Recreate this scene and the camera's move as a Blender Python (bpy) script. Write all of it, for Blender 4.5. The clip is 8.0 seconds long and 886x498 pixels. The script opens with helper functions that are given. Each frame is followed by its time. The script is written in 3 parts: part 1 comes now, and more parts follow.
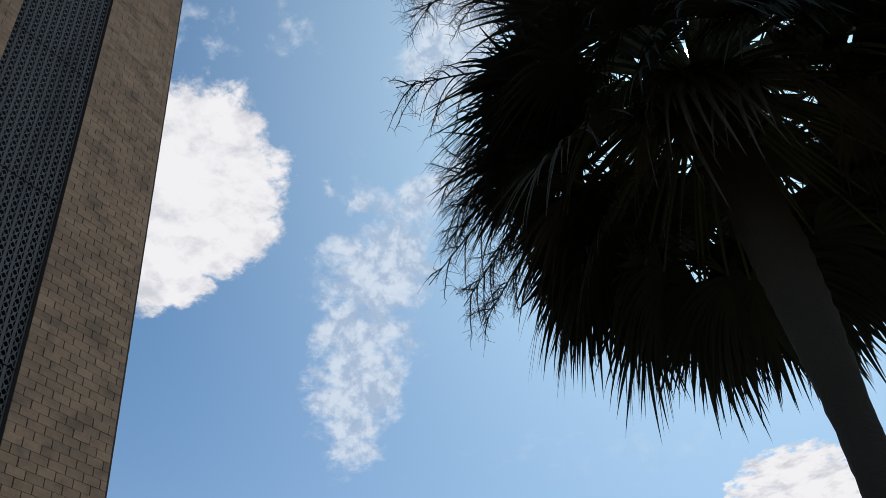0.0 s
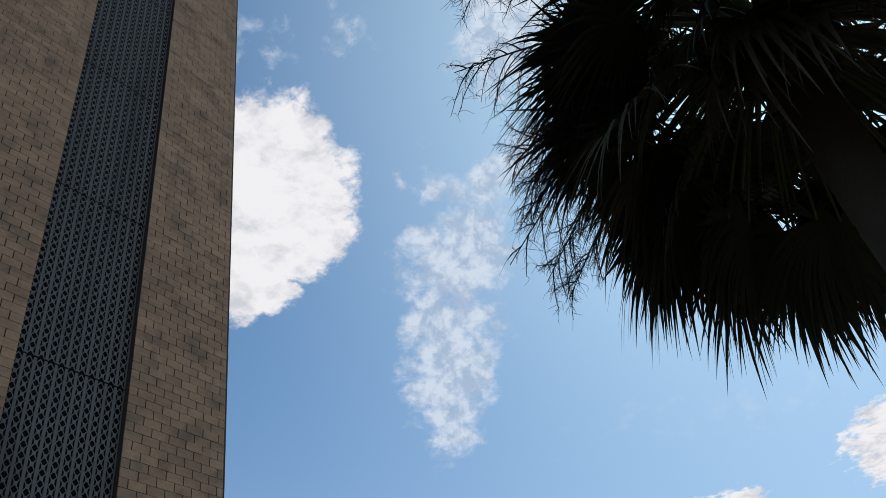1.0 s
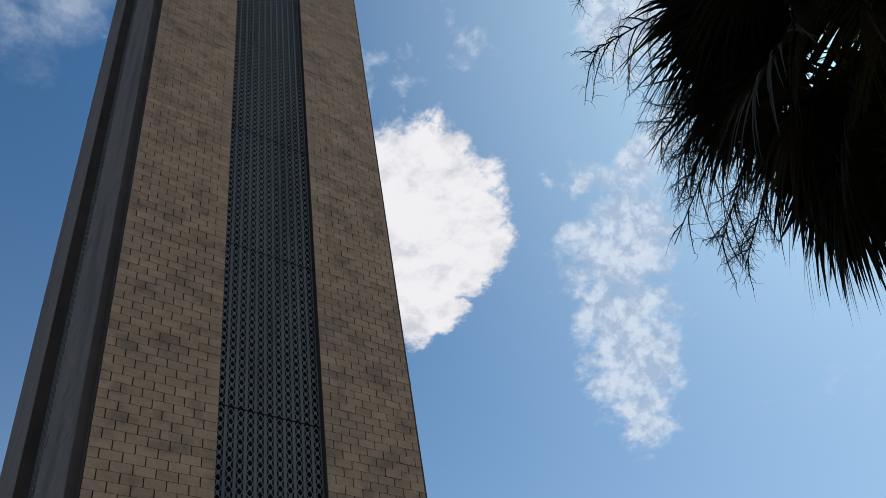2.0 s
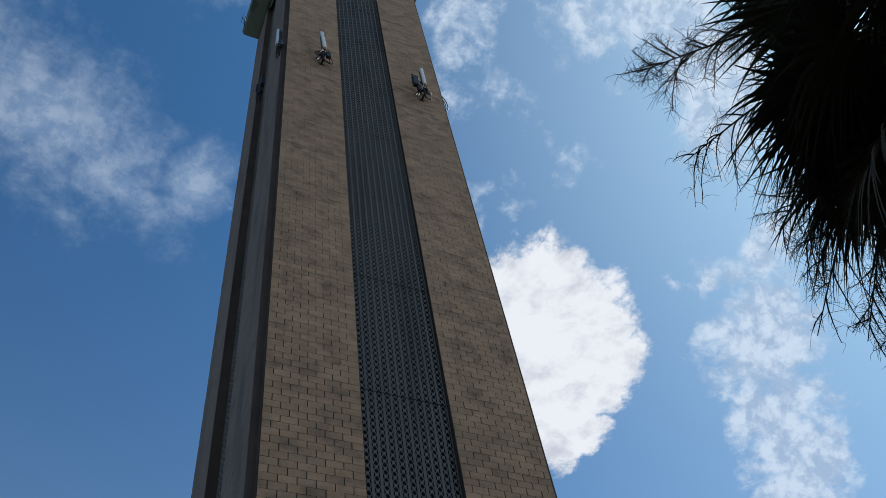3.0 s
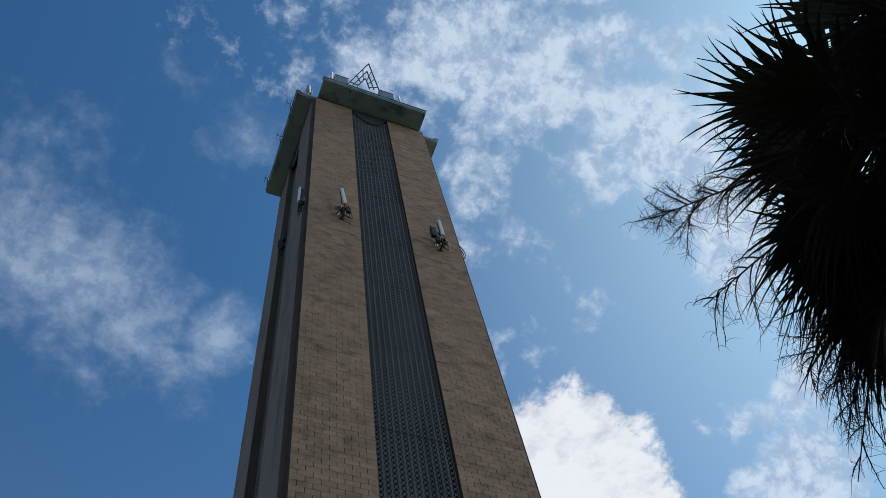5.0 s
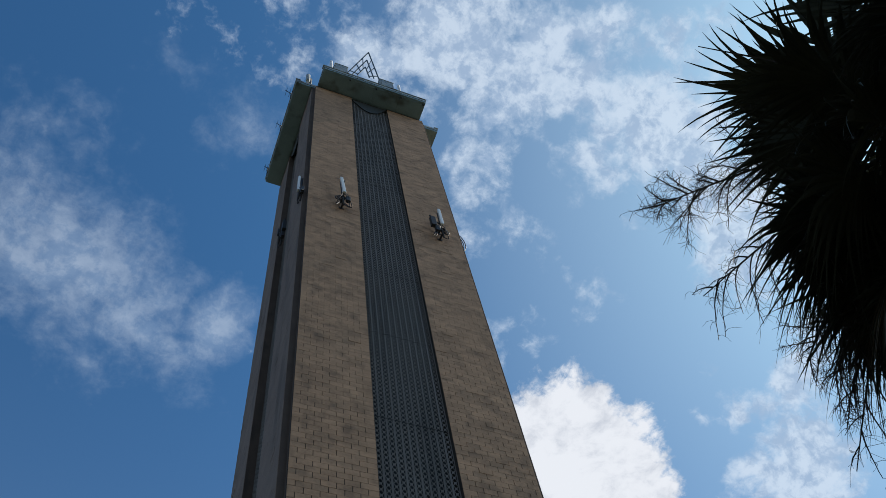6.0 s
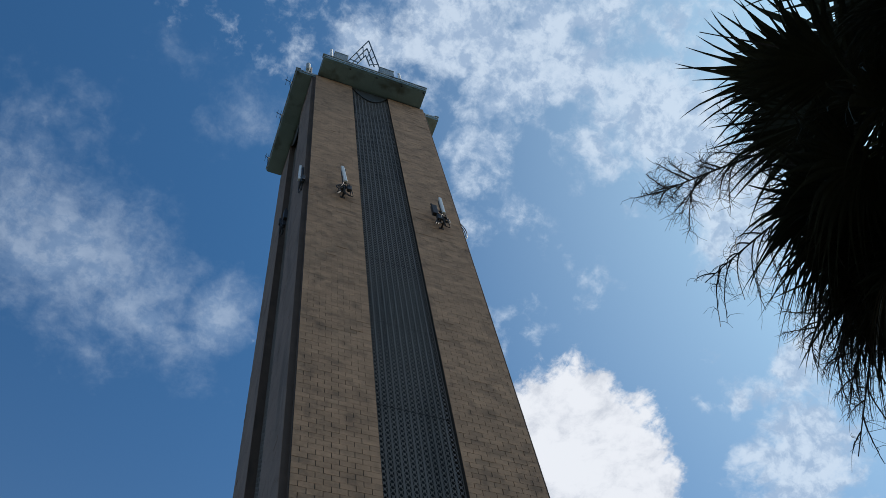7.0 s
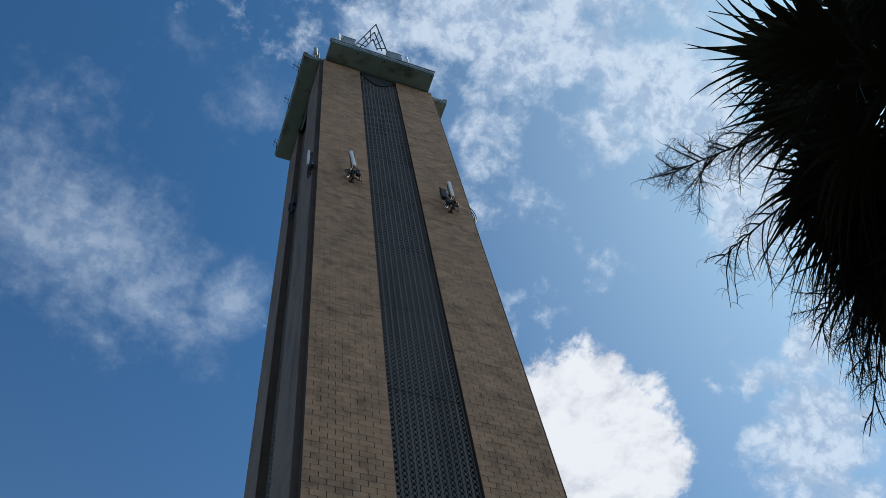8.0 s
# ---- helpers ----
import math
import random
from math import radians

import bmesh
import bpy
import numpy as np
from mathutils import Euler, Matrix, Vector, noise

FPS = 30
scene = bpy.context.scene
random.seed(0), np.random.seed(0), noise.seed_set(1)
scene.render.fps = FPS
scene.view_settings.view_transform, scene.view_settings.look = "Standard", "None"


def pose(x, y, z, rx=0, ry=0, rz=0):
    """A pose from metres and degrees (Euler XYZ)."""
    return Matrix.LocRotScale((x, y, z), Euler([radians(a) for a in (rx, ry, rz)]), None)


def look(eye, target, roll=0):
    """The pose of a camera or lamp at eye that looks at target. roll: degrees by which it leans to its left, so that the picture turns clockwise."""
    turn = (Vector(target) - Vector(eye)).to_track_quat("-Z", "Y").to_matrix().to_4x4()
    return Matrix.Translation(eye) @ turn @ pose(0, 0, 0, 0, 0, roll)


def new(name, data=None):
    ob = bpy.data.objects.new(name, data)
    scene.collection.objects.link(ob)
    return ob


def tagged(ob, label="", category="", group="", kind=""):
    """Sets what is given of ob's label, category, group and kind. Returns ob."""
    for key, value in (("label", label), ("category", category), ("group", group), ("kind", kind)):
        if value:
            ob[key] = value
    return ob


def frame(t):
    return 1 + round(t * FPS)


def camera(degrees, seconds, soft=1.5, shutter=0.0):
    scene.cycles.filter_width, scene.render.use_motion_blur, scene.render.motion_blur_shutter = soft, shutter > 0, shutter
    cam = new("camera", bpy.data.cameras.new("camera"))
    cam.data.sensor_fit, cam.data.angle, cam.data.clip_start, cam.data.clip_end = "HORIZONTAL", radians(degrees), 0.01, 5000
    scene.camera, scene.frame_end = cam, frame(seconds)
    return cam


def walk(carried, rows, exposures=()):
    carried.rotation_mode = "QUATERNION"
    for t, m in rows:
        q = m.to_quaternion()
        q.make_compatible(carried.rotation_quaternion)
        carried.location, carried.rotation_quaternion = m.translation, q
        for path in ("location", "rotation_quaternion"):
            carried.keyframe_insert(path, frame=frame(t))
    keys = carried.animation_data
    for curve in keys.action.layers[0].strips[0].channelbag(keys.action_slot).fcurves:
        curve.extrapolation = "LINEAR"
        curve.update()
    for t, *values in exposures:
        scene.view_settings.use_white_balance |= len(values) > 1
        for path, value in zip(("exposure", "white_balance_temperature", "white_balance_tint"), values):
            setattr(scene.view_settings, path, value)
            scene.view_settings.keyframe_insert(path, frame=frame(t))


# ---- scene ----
cam = camera(55.61, 8.0, soft=0.7)
PATH = [
    (0.0, pose(-0.045, 0.061, 1.562, 132.03, 7.07, -57.79)),
    (0.5, pose(-0.041, 0.066, 1.565, 132.36, 7.62, -54.93)),
    (1.0, pose(-0.052, 0.058, 1.552, 132.03, 8.46, -49.32)),
    (1.5, pose(-0.025, 0.071, 1.573, 132.23, 8.84, -41.91)),
    (1.7, pose(0.017, 0.095, 1.606, 132.89, 8.76, -38.84)),
    (2.8, pose(0.033, 0.047, 1.642, 142.41, 7.36, -24.46)),
    (3.0, pose(0.021, 0.032, 1.626, 144.68, 7.13, -22.86)),
    (3.5, pose(0.012, 0.012, 1.616, 150.48, 6.66, -20.86)),
    (4.0, pose(0.000, 0.000, 1.604, 154.28, 6.72, -20.76)),
    (4.5, pose(0.000, -0.000, 1.600, 155.17, 6.75, -20.78)),
    (6.0, pose(0.013, 0.017, 1.622, 154.30, 6.69, -20.94)),
    (6.5, pose(0.017, 0.019, 1.624, 153.95, 6.75, -20.78)),
    (7.0, pose(0.016, 0.025, 1.620, 153.57, 6.73, -20.63)),
    (7.5, pose(0.020, 0.029, 1.623, 153.08, 6.54, -20.39)),
    (8.0, pose(0.020, 0.026, 1.617, 152.56, 6.38, -19.88)),
]
walk(cam, PATH, exposures=[(0.0, 0.10, 7000, 13), (1.7, 0.09, 7000, 13), (3.0, 0.08, 6600, 10), (4.0, 0.05, 6600, 10), (8.0, 0.08, 6600, 10)])

# ---- world: blue sky with fair-weather cloud, high sun ----
SUN = Vector((0.6660, -0.0170, 0.7457)).normalized()
SUN_EL = math.asin(SUN.z)
SUN_ROT = math.atan2(SUN.x, SUN.y)
SKY = 0.085

world = bpy.data.worlds.new("sky")
scene.world = world
world.use_nodes = True
wt = world.node_tree
wt.nodes.clear()


def wl(a, b):
    wt.links.new(a, b)


def wmath(op, a, b=None, clamp=False):
    nd = wt.nodes.new("ShaderNodeMath")
    nd.operation, nd.use_clamp = op, clamp
    for i, v in enumerate((a, b)):
        if v is None:
            continue
        if isinstance(v, (int, float)):
            nd.inputs[i].default_value = v
        else:
            wl(v, nd.inputs[i])
    return nd.outputs[0]


def wramp(value, lo, hi, smooth=True):
    nd = wt.nodes.new("ShaderNodeMapRange")
    nd.interpolation_type = "SMOOTHSTEP" if smooth else "LINEAR"
    wl(value, nd.inputs[0])
    nd.inputs[1].default_value, nd.inputs[2].default_value = lo, hi
    return nd.outputs[0]


sky = wt.nodes.new("ShaderNodeTexSky")
sky.sky_type = "NISHITA"
sky.sun_disc = False
sky.sun_elevation, sky.sun_rotation = SUN_EL, SUN_ROT
sky.air_density, sky.dust_density, sky.ozone_density = 1.0, 1.2, 1.6

coord = wt.nodes.new("ShaderNodeTexCoord")
sep = wt.nodes.new("ShaderNodeSeparateXYZ")
wl(coord.outputs["Generated"], sep.inputs[0])
up = wmath("MAXIMUM", sep.outputs[2], 0.06)
flat = wt.nodes.new("ShaderNodeCombineXYZ")      # place on a flat cloud layer one unit up
wl(wmath("DIVIDE", sep.outputs[0], up), flat.inputs[0])
wl(wmath("DIVIDE", sep.outputs[1], up), flat.inputs[1])
P = flat.outputs[0]


def wnoise(vec, scale, detail=6.0, rough=0.55, lac=2.1, distort=0.0):
    nd = wt.nodes.new("ShaderNodeTexNoise")
    nd.inputs["Scale"].default_value = scale
    nd.inputs["Detail"].default_value = detail
    nd.inputs["Roughness"].default_value = rough
    nd.inputs["Lacunarity"].default_value = lac
    nd.inputs["Distortion"].default_value = distort
    wl(vec, nd.inputs["Vector"])
    return nd


def warped(vec, scale, amount):
    nz = wnoise(vec, scale, 3.0)
    sub = wt.nodes.new("ShaderNodeVectorMath")
    sub.operation = "SUBTRACT"
    wl(nz.outputs["Color"], sub.inputs[0])
    sub.inputs[1].default_value = (0.5, 0.5, 0.5)
    mul = wt.nodes.new("ShaderNodeVectorMath")
    mul.operation = "SCALE"
    wl(sub.outputs[0], mul.inputs[0])
    mul.inputs["Scale"].default_value = amount
    add = wt.nodes.new("ShaderNodeVectorMath")
    add.operation = "ADD"
    wl(vec, add.inputs[0])
    wl(mul.outputs[0], add.inputs[1])
    return add.outputs[0]


def bank(vec, x, y, rx, ry, turn, weight=1.0):
    """A soft oval of cloud: 1 in its middle, falling to 0 and below outside."""
    mp = wt.nodes.new("ShaderNodeMapping")
    mp.vector_type = "TEXTURE"
    wl(vec, mp.inputs[0])
    mp.inputs["Location"].default_value = (x, y, 0)
    mp.inputs["Rotation"].default_value = (0, 0, radians(turn))
    mp.inputs["Scale"].default_value = (rx, ry, 1)
    ln = wt.nodes.new("ShaderNodeVectorMath")
    ln.operation = "LENGTH"
    wl(mp.outputs[0], ln.inputs[0])
    return wmath("MULTIPLY", wmath("SUBTRACT", 1.0, ln.outputs["Value"]), weight)


def union(banks):
    out = banks[0]
    for b in banks[1:]:
        out = wmath("MAXIMUM", out, b)
    return out


SKY_TINT = (0.38, 0.885, 1.22)
# heaped cloud with firm edges
PW = warped(warped(P, 6.0, 0.05), 22.0, 0.02)
cum = union([
    bank(PW, 0.643, 0.746, 0.237, 0.171, 51, 1.25),
    bank(PW, 0.593, 0.616, 0.110, 0.075, 47, 0.80),
    bank(PW, 0.545, 0.553, 0.040, 0.030, 47, 0.28),
    bank(PW, 0.740, 0.881, 0.143, 0.112, 54, 0.70),
    bank(PW, 2.705, 0.233, 0.502, 0.235, 1, 0.95),
    bank(PW, 2.611, 0.796, 0.251, 0.123, -179, 0.72),
])
cn = wmath("ADD", wmath("MULTIPLY", wnoise(P, 7.0, 10.0, 0.62).outputs["Fac"], 0.6), wmath("MULTIPLY", wnoise(PW, 24.0, 6.0, 0.6).outputs["Fac"], 0.4))
cd = wmath("ADD", cum, wmath("MULTIPLY", wmath("SUBTRACT", cn, 0.5), 1.7))
cum_alpha = wramp(cd, 0.04, 0.27)
cshade = wramp(wmath("ADD", wnoise(PW, 12.0, 7.0, 0.62).outputs["Fac"], wmath("MULTIPLY", wmath("MINIMUM", cd, 0.6), -0.10)), 0.40, 0.66)
# thin broken cloud
wband = union([
    bank(PW, 1.215, 0.830, 0.470, 0.130, 40, 1.30),
    bank(PW, 0.985, 0.610, 0.230, 0.130, 50, 1.25),
    bank(PW, 0.885, 0.440, 0.130, 0.075, 60, 0.90),
    bank(PW, 0.828, 0.525, 0.042, 0.026, 60, 0.75),
    bank(PW, 0.775, 0.560, 0.040, 0.020, 20, 0.56),
    bank(PW, 0.728, 0.473, 0.030, 0.018, 40, 0.41),
    bank(PW, 0.540, 0.160, 0.120, 0.070, 20, 1.20),
    bank(PW, 1.480, 1.045, 0.119, 0.097, 19, 1.20),
    bank(PW, 0.655, 0.246, 0.165, 0.088, 58, 1.60),
    bank(PW, 0.266, 0.150, 0.354, 0.139, 169, 0.95),
    bank(PW, 0.268, 0.282, 0.127, 0.075, 81, 0.70),
    bank(PW, 0.453, 0.166, 0.149, 0.122, -172, 0.95),
    bank(PW, 0.375, 0.348, 0.054, 0.043, 172, 0.56),
    bank(PW, 0.491, 0.402, 0.053, 0.046, 30, 0.36),
    bank(PW, 0.501, 0.291, 0.070, 0.029, 152, 0.31),
    bank(PW, 0.773, 0.554, 0.045, 0.021, 178, 0.41),
    bank(PW, 0.830, 0.526, 0.053, 0.039, 36, 0.41),
    bank(PW, 0.453, 0.545, 0.061, 0.033, 63, 0.36),
    bank(PW, 0.036, 0.618, 0.060, 0.048, 116, 0.30),
    bank(PW, 0.495, 0.399, 0.055, 0.038, 51, 0.36),
    bank(PW, 0.429, 0.473, 0.044, 0.030, 121, 0.26),
    bank(PW, 0.640, 0.242, 0.129, 0.064, 30, 1.50),
    bank(PW, 0.430, 0.566, 0.067, 0.029, 48, 0.31),
    bank(PW, -1.4, -0.4, 0.9, 0.5, 30, 0.60),
    bank(PW, -0.5, -1.2, 0.7, 0.4, -20, 0.60),
    bank(PW, 1.2, -0.9, 0.8, 0.5, 10, 0.60),
])
veil = union([
    bank(PW, -0.161, 0.576, 0.271, 0.157, -145, 1.00),
    bank(PW, -0.002, 0.321, 0.069, 0.066, -165, 0.50),
    bank(PW, -0.208, 0.398, 0.116, 0.055, -163, 0.45),
    bank(PW, -0.083, 0.286, 0.062, 0.030, -167, 0.40),
    bank(PW, -0.079, 0.638, 0.158, 0.065, -164, 0.80),
    bank(PW, 0.034, 0.612, 0.085, 0.060, 110, 1.20),
    bank(PW, 2.034, 0.492, 0.574, 0.195, 131, 0.35),
])
PF = warped(warped(coord.outputs["Generated"], 14.0, 0.02), 45.0, 0.010)
wf = wmath("ADD", wmath("MULTIPLY", wnoise(PW, 11.0, 10.0, 0.62).outputs["Fac"], 0.62), wmath("MULTIPLY", wnoise(PF, 31.0, 9.0, 0.60).outputs["Fac"], 0.38))
wd = wmath("ADD", wband, wmath("MULTIPLY", wmath("SUBTRACT", wf, 0.5), 3.5))
vd = wmath("ADD", veil, wmath("MULTIPLY", wmath("SUBTRACT", wf, 0.5), 2.4))
wisp_alpha = wmath("MAXIMUM", wmath("MULTIPLY", wramp(wd, 0.10, 0.80), 0.84), wmath("MULTIPLY", wramp(vd, 0.02, 1.2), 0.44))
CLOUD_LIT, CLOUD_DIM = (0.78, 0.82, 0.89, 1), (0.54, 0.59, 0.68, 1)
WISP_LIT, WISP_DIM = (0.61, 0.72, 0.86, 1), (0.36, 0.48, 0.66, 1)


def cloud_mix(fac, lit, dim):
    nd = wt.nodes.new("ShaderNodeMix")
    nd.data_type = "RGBA"
    wl(fac, nd.inputs[0])
    nd.inputs[6].default_value, nd.inputs[7].default_value = lit, dim
    return nd.outputs[2]


cum_color = cloud_mix(cshade, CLOUD_LIT, CLOUD_DIM)
wisp_color = cloud_mix(wramp(wnoise(PF, 42.0, 7.0, 0.62).outputs["Fac"], 0.40, 0.62), WISP_LIT, WISP_DIM)

SUN_GLOW = wt.nodes.new("ShaderNodeVectorMath")
SUN_GLOW.operation = "DOT_PRODUCT"
wl(coord.outputs["Generated"], SUN_GLOW.inputs[0])
SUN_GLOW.inputs[1].default_value = SUN
disc = wramp(SUN_GLOW.outputs["Value"], math.cos(radians(0.75)), math.cos(radians(0.35)))
halo = wmath("POWER", wramp(SUN_GLOW.outputs["Value"], math.cos(radians(46)), 1.0, False), 2.0)

skyc = wt.nodes.new("ShaderNodeVectorMath")
skyc.operation = "MULTIPLY"
wl(sky.outputs[0], skyc.inputs[0])
skyc.inputs[1].default_value = (SKY_TINT[0] * SKY, SKY_TINT[1] * SKY, SKY_TINT[2] * SKY)


def wmix(fac, a, b, blend="MIX"):
    nd = wt.nodes.new("ShaderNodeMix")
    nd.data_type, nd.blend_type = "RGBA", blend
    for sock, v in ((nd.inputs[0], fac), (nd.inputs[6], a), (nd.inputs[7], b)):
        if isinstance(v, (tuple, float, int)):
            sock.default_value = v
        else:
            wl(v, sock)
    return nd.outputs[2]


haze = wmath("POWER", wmath("SUBTRACT", 1.0, up, True), 2.5)
hazy = wmix(wmath("MULTIPLY", haze, 0.9, True), skyc.outputs[0], (0.52, 0.66, 0.82, 1))
base = wmix(wmath("MULTIPLY", halo, 0.42), hazy, (0.62, 0.72, 0.82, 1))
withwisp = wmix(wisp_alpha, base, wisp_color)
withcum = wmix(cum_alpha, withwisp, cum_color)
final = wmix(disc, withcum, (60.0, 58.0, 54.0, 1))
bg = wt.nodes.new("ShaderNodeBackground")
wl(final, bg.inputs[0])
bg.inputs[1].default_value = 1.0
wo = wt.nodes.new("ShaderNodeOutputWorld")
wl(bg.outputs[0], wo.inputs[0])

sun_data = bpy.data.lights.new("sun", "SUN")
sun_data.energy, sun_data.angle, sun_data.color = 4.8, radians(0.53), (1.0, 0.94, 0.84)
sun = new("sun", sun_data)
sun.matrix_world = look(SUN * 60, (0, 0, 0))


# ---- materials ----
def material(name, color, rough=0.8, metal=0.0, var=0.25, scale=6.0, fine=60.0, bump=0.2, pieces=0.0, stain=None, stain_scale=(1, 1, 1), stain_amount=0.0, translucent=0.0, spec=0.5, bump_dist=0.01, streak=0.0, streak_scale=(0.5, 0.5, 5.0)):
    m = bpy.data.materials.new(name)
    m.use_nodes = True
    nt = m.node_tree
    b = nt.nodes["Principled BSDF"]
    b.inputs["Roughness"].default_value = rough
    b.inputs["Metallic"].default_value = metal
    b.inputs["Specular IOR Level"].default_value = spec
    geo = nt.nodes.new("ShaderNodeNewGeometry")

    def nz(sc, detail, vec=None):
        n_ = nt.nodes.new("ShaderNodeTexNoise")
        n_.inputs["Scale"].default_value = sc
        n_.inputs["Detail"].default_value = detail
        nt.links.new(vec or geo.outputs["Position"], n_.inputs["Vector"])
        return n_.outputs["Fac"]

    def mm(op, a, b_, clamp=False):
        n_ = nt.nodes.new("ShaderNodeMath")
        n_.operation, n_.use_clamp = op, clamp
        for i, v in enumerate((a, b_)):
            if isinstance(v, (int, float)):
                n_.inputs[i].default_value = v
            else:
                nt.links.new(v, n_.inputs[i])
        return n_.outputs[0]

    big, small = nz(scale, 4), nz(fine, 5)
    val = mm("ADD", mm("MULTIPLY", mm("SUBTRACT", big, 0.5), var * 2.2), mm("MULTIPLY", mm("SUBTRACT", small, 0.5), var * 1.6))
    if pieces:
        info = nt.nodes.new("ShaderNodeObjectInfo")
        rnd = mm("FRACT", mm("ADD", info.outputs["Random"], geo.outputs["Random Per Island"]), 0)
        val = mm("ADD", val, mm("MULTIPLY", mm("SUBTRACT", rnd, 0.5), pieces))
    if streak:
        ms_ = nt.nodes.new("ShaderNodeMapping")
        nt.links.new(geo.outputs["Position"], ms_.inputs[0])
        ms_.inputs["Scale"].default_value = streak_scale
        val = mm("ADD", val, mm("MULTIPLY", mm("SUBTRACT", nz(1.0, 5, ms_.outputs[0]), 0.5), streak * 2.0))
    val = mm("ADD", val, 1.0)
    mul = nt.nodes.new("ShaderNodeVectorMath")
    mul.operation = "SCALE"
    mul.inputs[0].default_value = color
    nt.links.new(val, mul.inputs["Scale"])
    out = mul.outputs[0]
    if stain:
        mp = nt.nodes.new("ShaderNodeMapping")
        nt.links.new(geo.outputs["Position"], mp.inputs[0])
        mp.inputs["Scale"].default_value = stain_scale
        sn = nz(1.0, 6, mp.outputs[0])
        rp = nt.nodes.new("ShaderNodeMapRange")
        rp.interpolation_type = "SMOOTHSTEP"
        nt.links.new(sn, rp.inputs[0])
        rp.inputs[1].default_value, rp.inputs[2].default_value = 0.5, 0.72
        rp.inputs[4].default_value = stain_amount
        mx = nt.nodes.new("ShaderNodeMix")
        mx.data_type = "RGBA"
        nt.links.new(rp.outputs[0], mx.inputs[0])
        nt.links.new(out, mx.inputs[6])
        mx.inputs[7].default_value = (*stain, 1)
        out = mx.outputs[2]
    nt.links.new(out, b.inputs["Base Color"])
    rr = mm("ADD", mm("MULTIPLY", mm("SUBTRACT", small, 0.5), 0.3), rough, True)
    nt.links.new(rr, b.inputs["Roughness"])
    if bump:
        bp = nt.nodes.new("ShaderNodeBump")
        bp.inputs["Strength"].default_value = bump
        bp.inputs["Distance"].default_value = bump_dist
        nt.links.new(mm("ADD", small, mm("MULTIPLY", big, 0.6)), bp.inputs["Height"])
        nt.links.new(bp.outputs[0], b.inputs["Normal"])
    if translucent:
        tr = nt.nodes.new("ShaderNodeBsdfTranslucent")
        nt.links.new(out, tr.inputs["Color"])
        ms = nt.nodes.new("ShaderNodeMixShader")
        ms.inputs[0].default_value = translucent
        nt.links.new(b.outputs[0], ms.inputs[1])
        nt.links.new(tr.outputs[0], ms.inputs[2])
        nt.links.new(ms.outputs[0], nt.nodes["Material Output"].inputs[0])
    return m


M_BLOCK = material("tan_block", (0.42, 0.250, 0.144), 0.9, var=0.30, scale=1.1, fine=14, bump=0.35, pieces=0.21, stain=(0.11, 0.072, 0.048), stain_scale=(1.9, 1.9, 1.7), stain_amount=0.50, bump_dist=0.008, streak=0.24)
# stained block, darkened further for shade in the notches and on the west piers
M_SHADED_STAINED = material("shaded_stained_block", (0.095, 0.066, 0.050), 0.92, var=0.3, scale=2, fine=30, bump=0.3, stain=(0.05, 0.038, 0.03), stain_scale=(2, 2, 0.5), stain_amount=0.7)
# west face block: weathered, and darkened to carry that side's shade
M_SHADED_WEST = material("shaded_weathered_block", (0.20, 0.145, 0.115), 0.92, var=0.25, scale=1.3, fine=30, bump=0.25, pieces=0.08, stain=(0.09, 0.07, 0.06), stain_scale=(1.5, 1.5, 0.25), stain_amount=0.6)
M_MORTAR = material("dark_mortar", (0.04, 0.032, 0.025), 0.95, var=0.2, scale=2, fine=30, bump=0.3)
M_CONCRETE = material("weathered_concrete", (0.21, 0.31, 0.355), 0.85, var=0.2, scale=1.3, fine=16, bump=0.25, stain=(0.07, 0.08, 0.075), stain_scale=(0.9, 0.9, 0.9), stain_amount=0.75)
M_RIM = material("pale_coping", (0.36, 0.42, 0.44), 0.7, var=0.1, scale=2, fine=20, bump=0.15, stain=(0.06, 0.065, 0.065), stain_scale=(2.6, 2.6, 2.5), stain_amount=0.95)
M_SCREEN = material("grey_screen", (0.185, 0.170, 0.154), 0.85, var=0.12, scale=1.2, fine=16, bump=0.1, pieces=0.12, stain=(0.07, 0.07, 0.065), stain_scale=(1.4, 1.4, 0.3), stain_amount=0.5)
# concrete darkened to hold the shade under the deck
M_SHADOWED = material("shaded_concrete", (0.05, 0.058, 0.06), 0.9, var=0.2, scale=2, fine=20, bump=0.2)
M_SLAT = material("grey_slat", (0.158, 0.145, 0.131), 0.85, var=0.12, scale=1.2, fine=16, bump=0.1, pieces=0.1, stain=(0.08, 0.075, 0.07), stain_scale=(1.4, 1.4, 0.3), stain_amount=0.5)
# near-black, so the darkness behind the screen holes is in the colour
M_DARK = material("unlit_shaft_black", (0.014, 0.014, 0.015), 0.9, var=0.2, scale=2, fine=20, bump=0)
M_WHITE = material("white_plastic", (0.8, 0.8, 0.79), 0.45, var=0.04, scale=3, fine=30, bump=0)
M_STEEL = material("dark_steel", (0.035, 0.035, 0.038), 0.6, 0.2, var=0.2, scale=4, fine=40, bump=0.1)
M_GALV = material("galvanised_steel", (0.14, 0.14, 0.14), 0.55, 0.4, var=0.15, scale=5, fine=40, bump=0.1)
M_PAINTSTEEL = material("blue_grey_steel", (0.10, 0.14, 0.17), 0.5, 0.2, var=0.15, scale=5, fine=40, bump=0.05)
M_GREYBOX = material("grey_cabinet", (0.30, 0.33, 0.33), 0.55, var=0.1, scale=2, fine=30, bump=0.05)
M_CABLE = material("black_cable", (0.025, 0.025, 0.028), 0.6, var=0.1, bump=0)
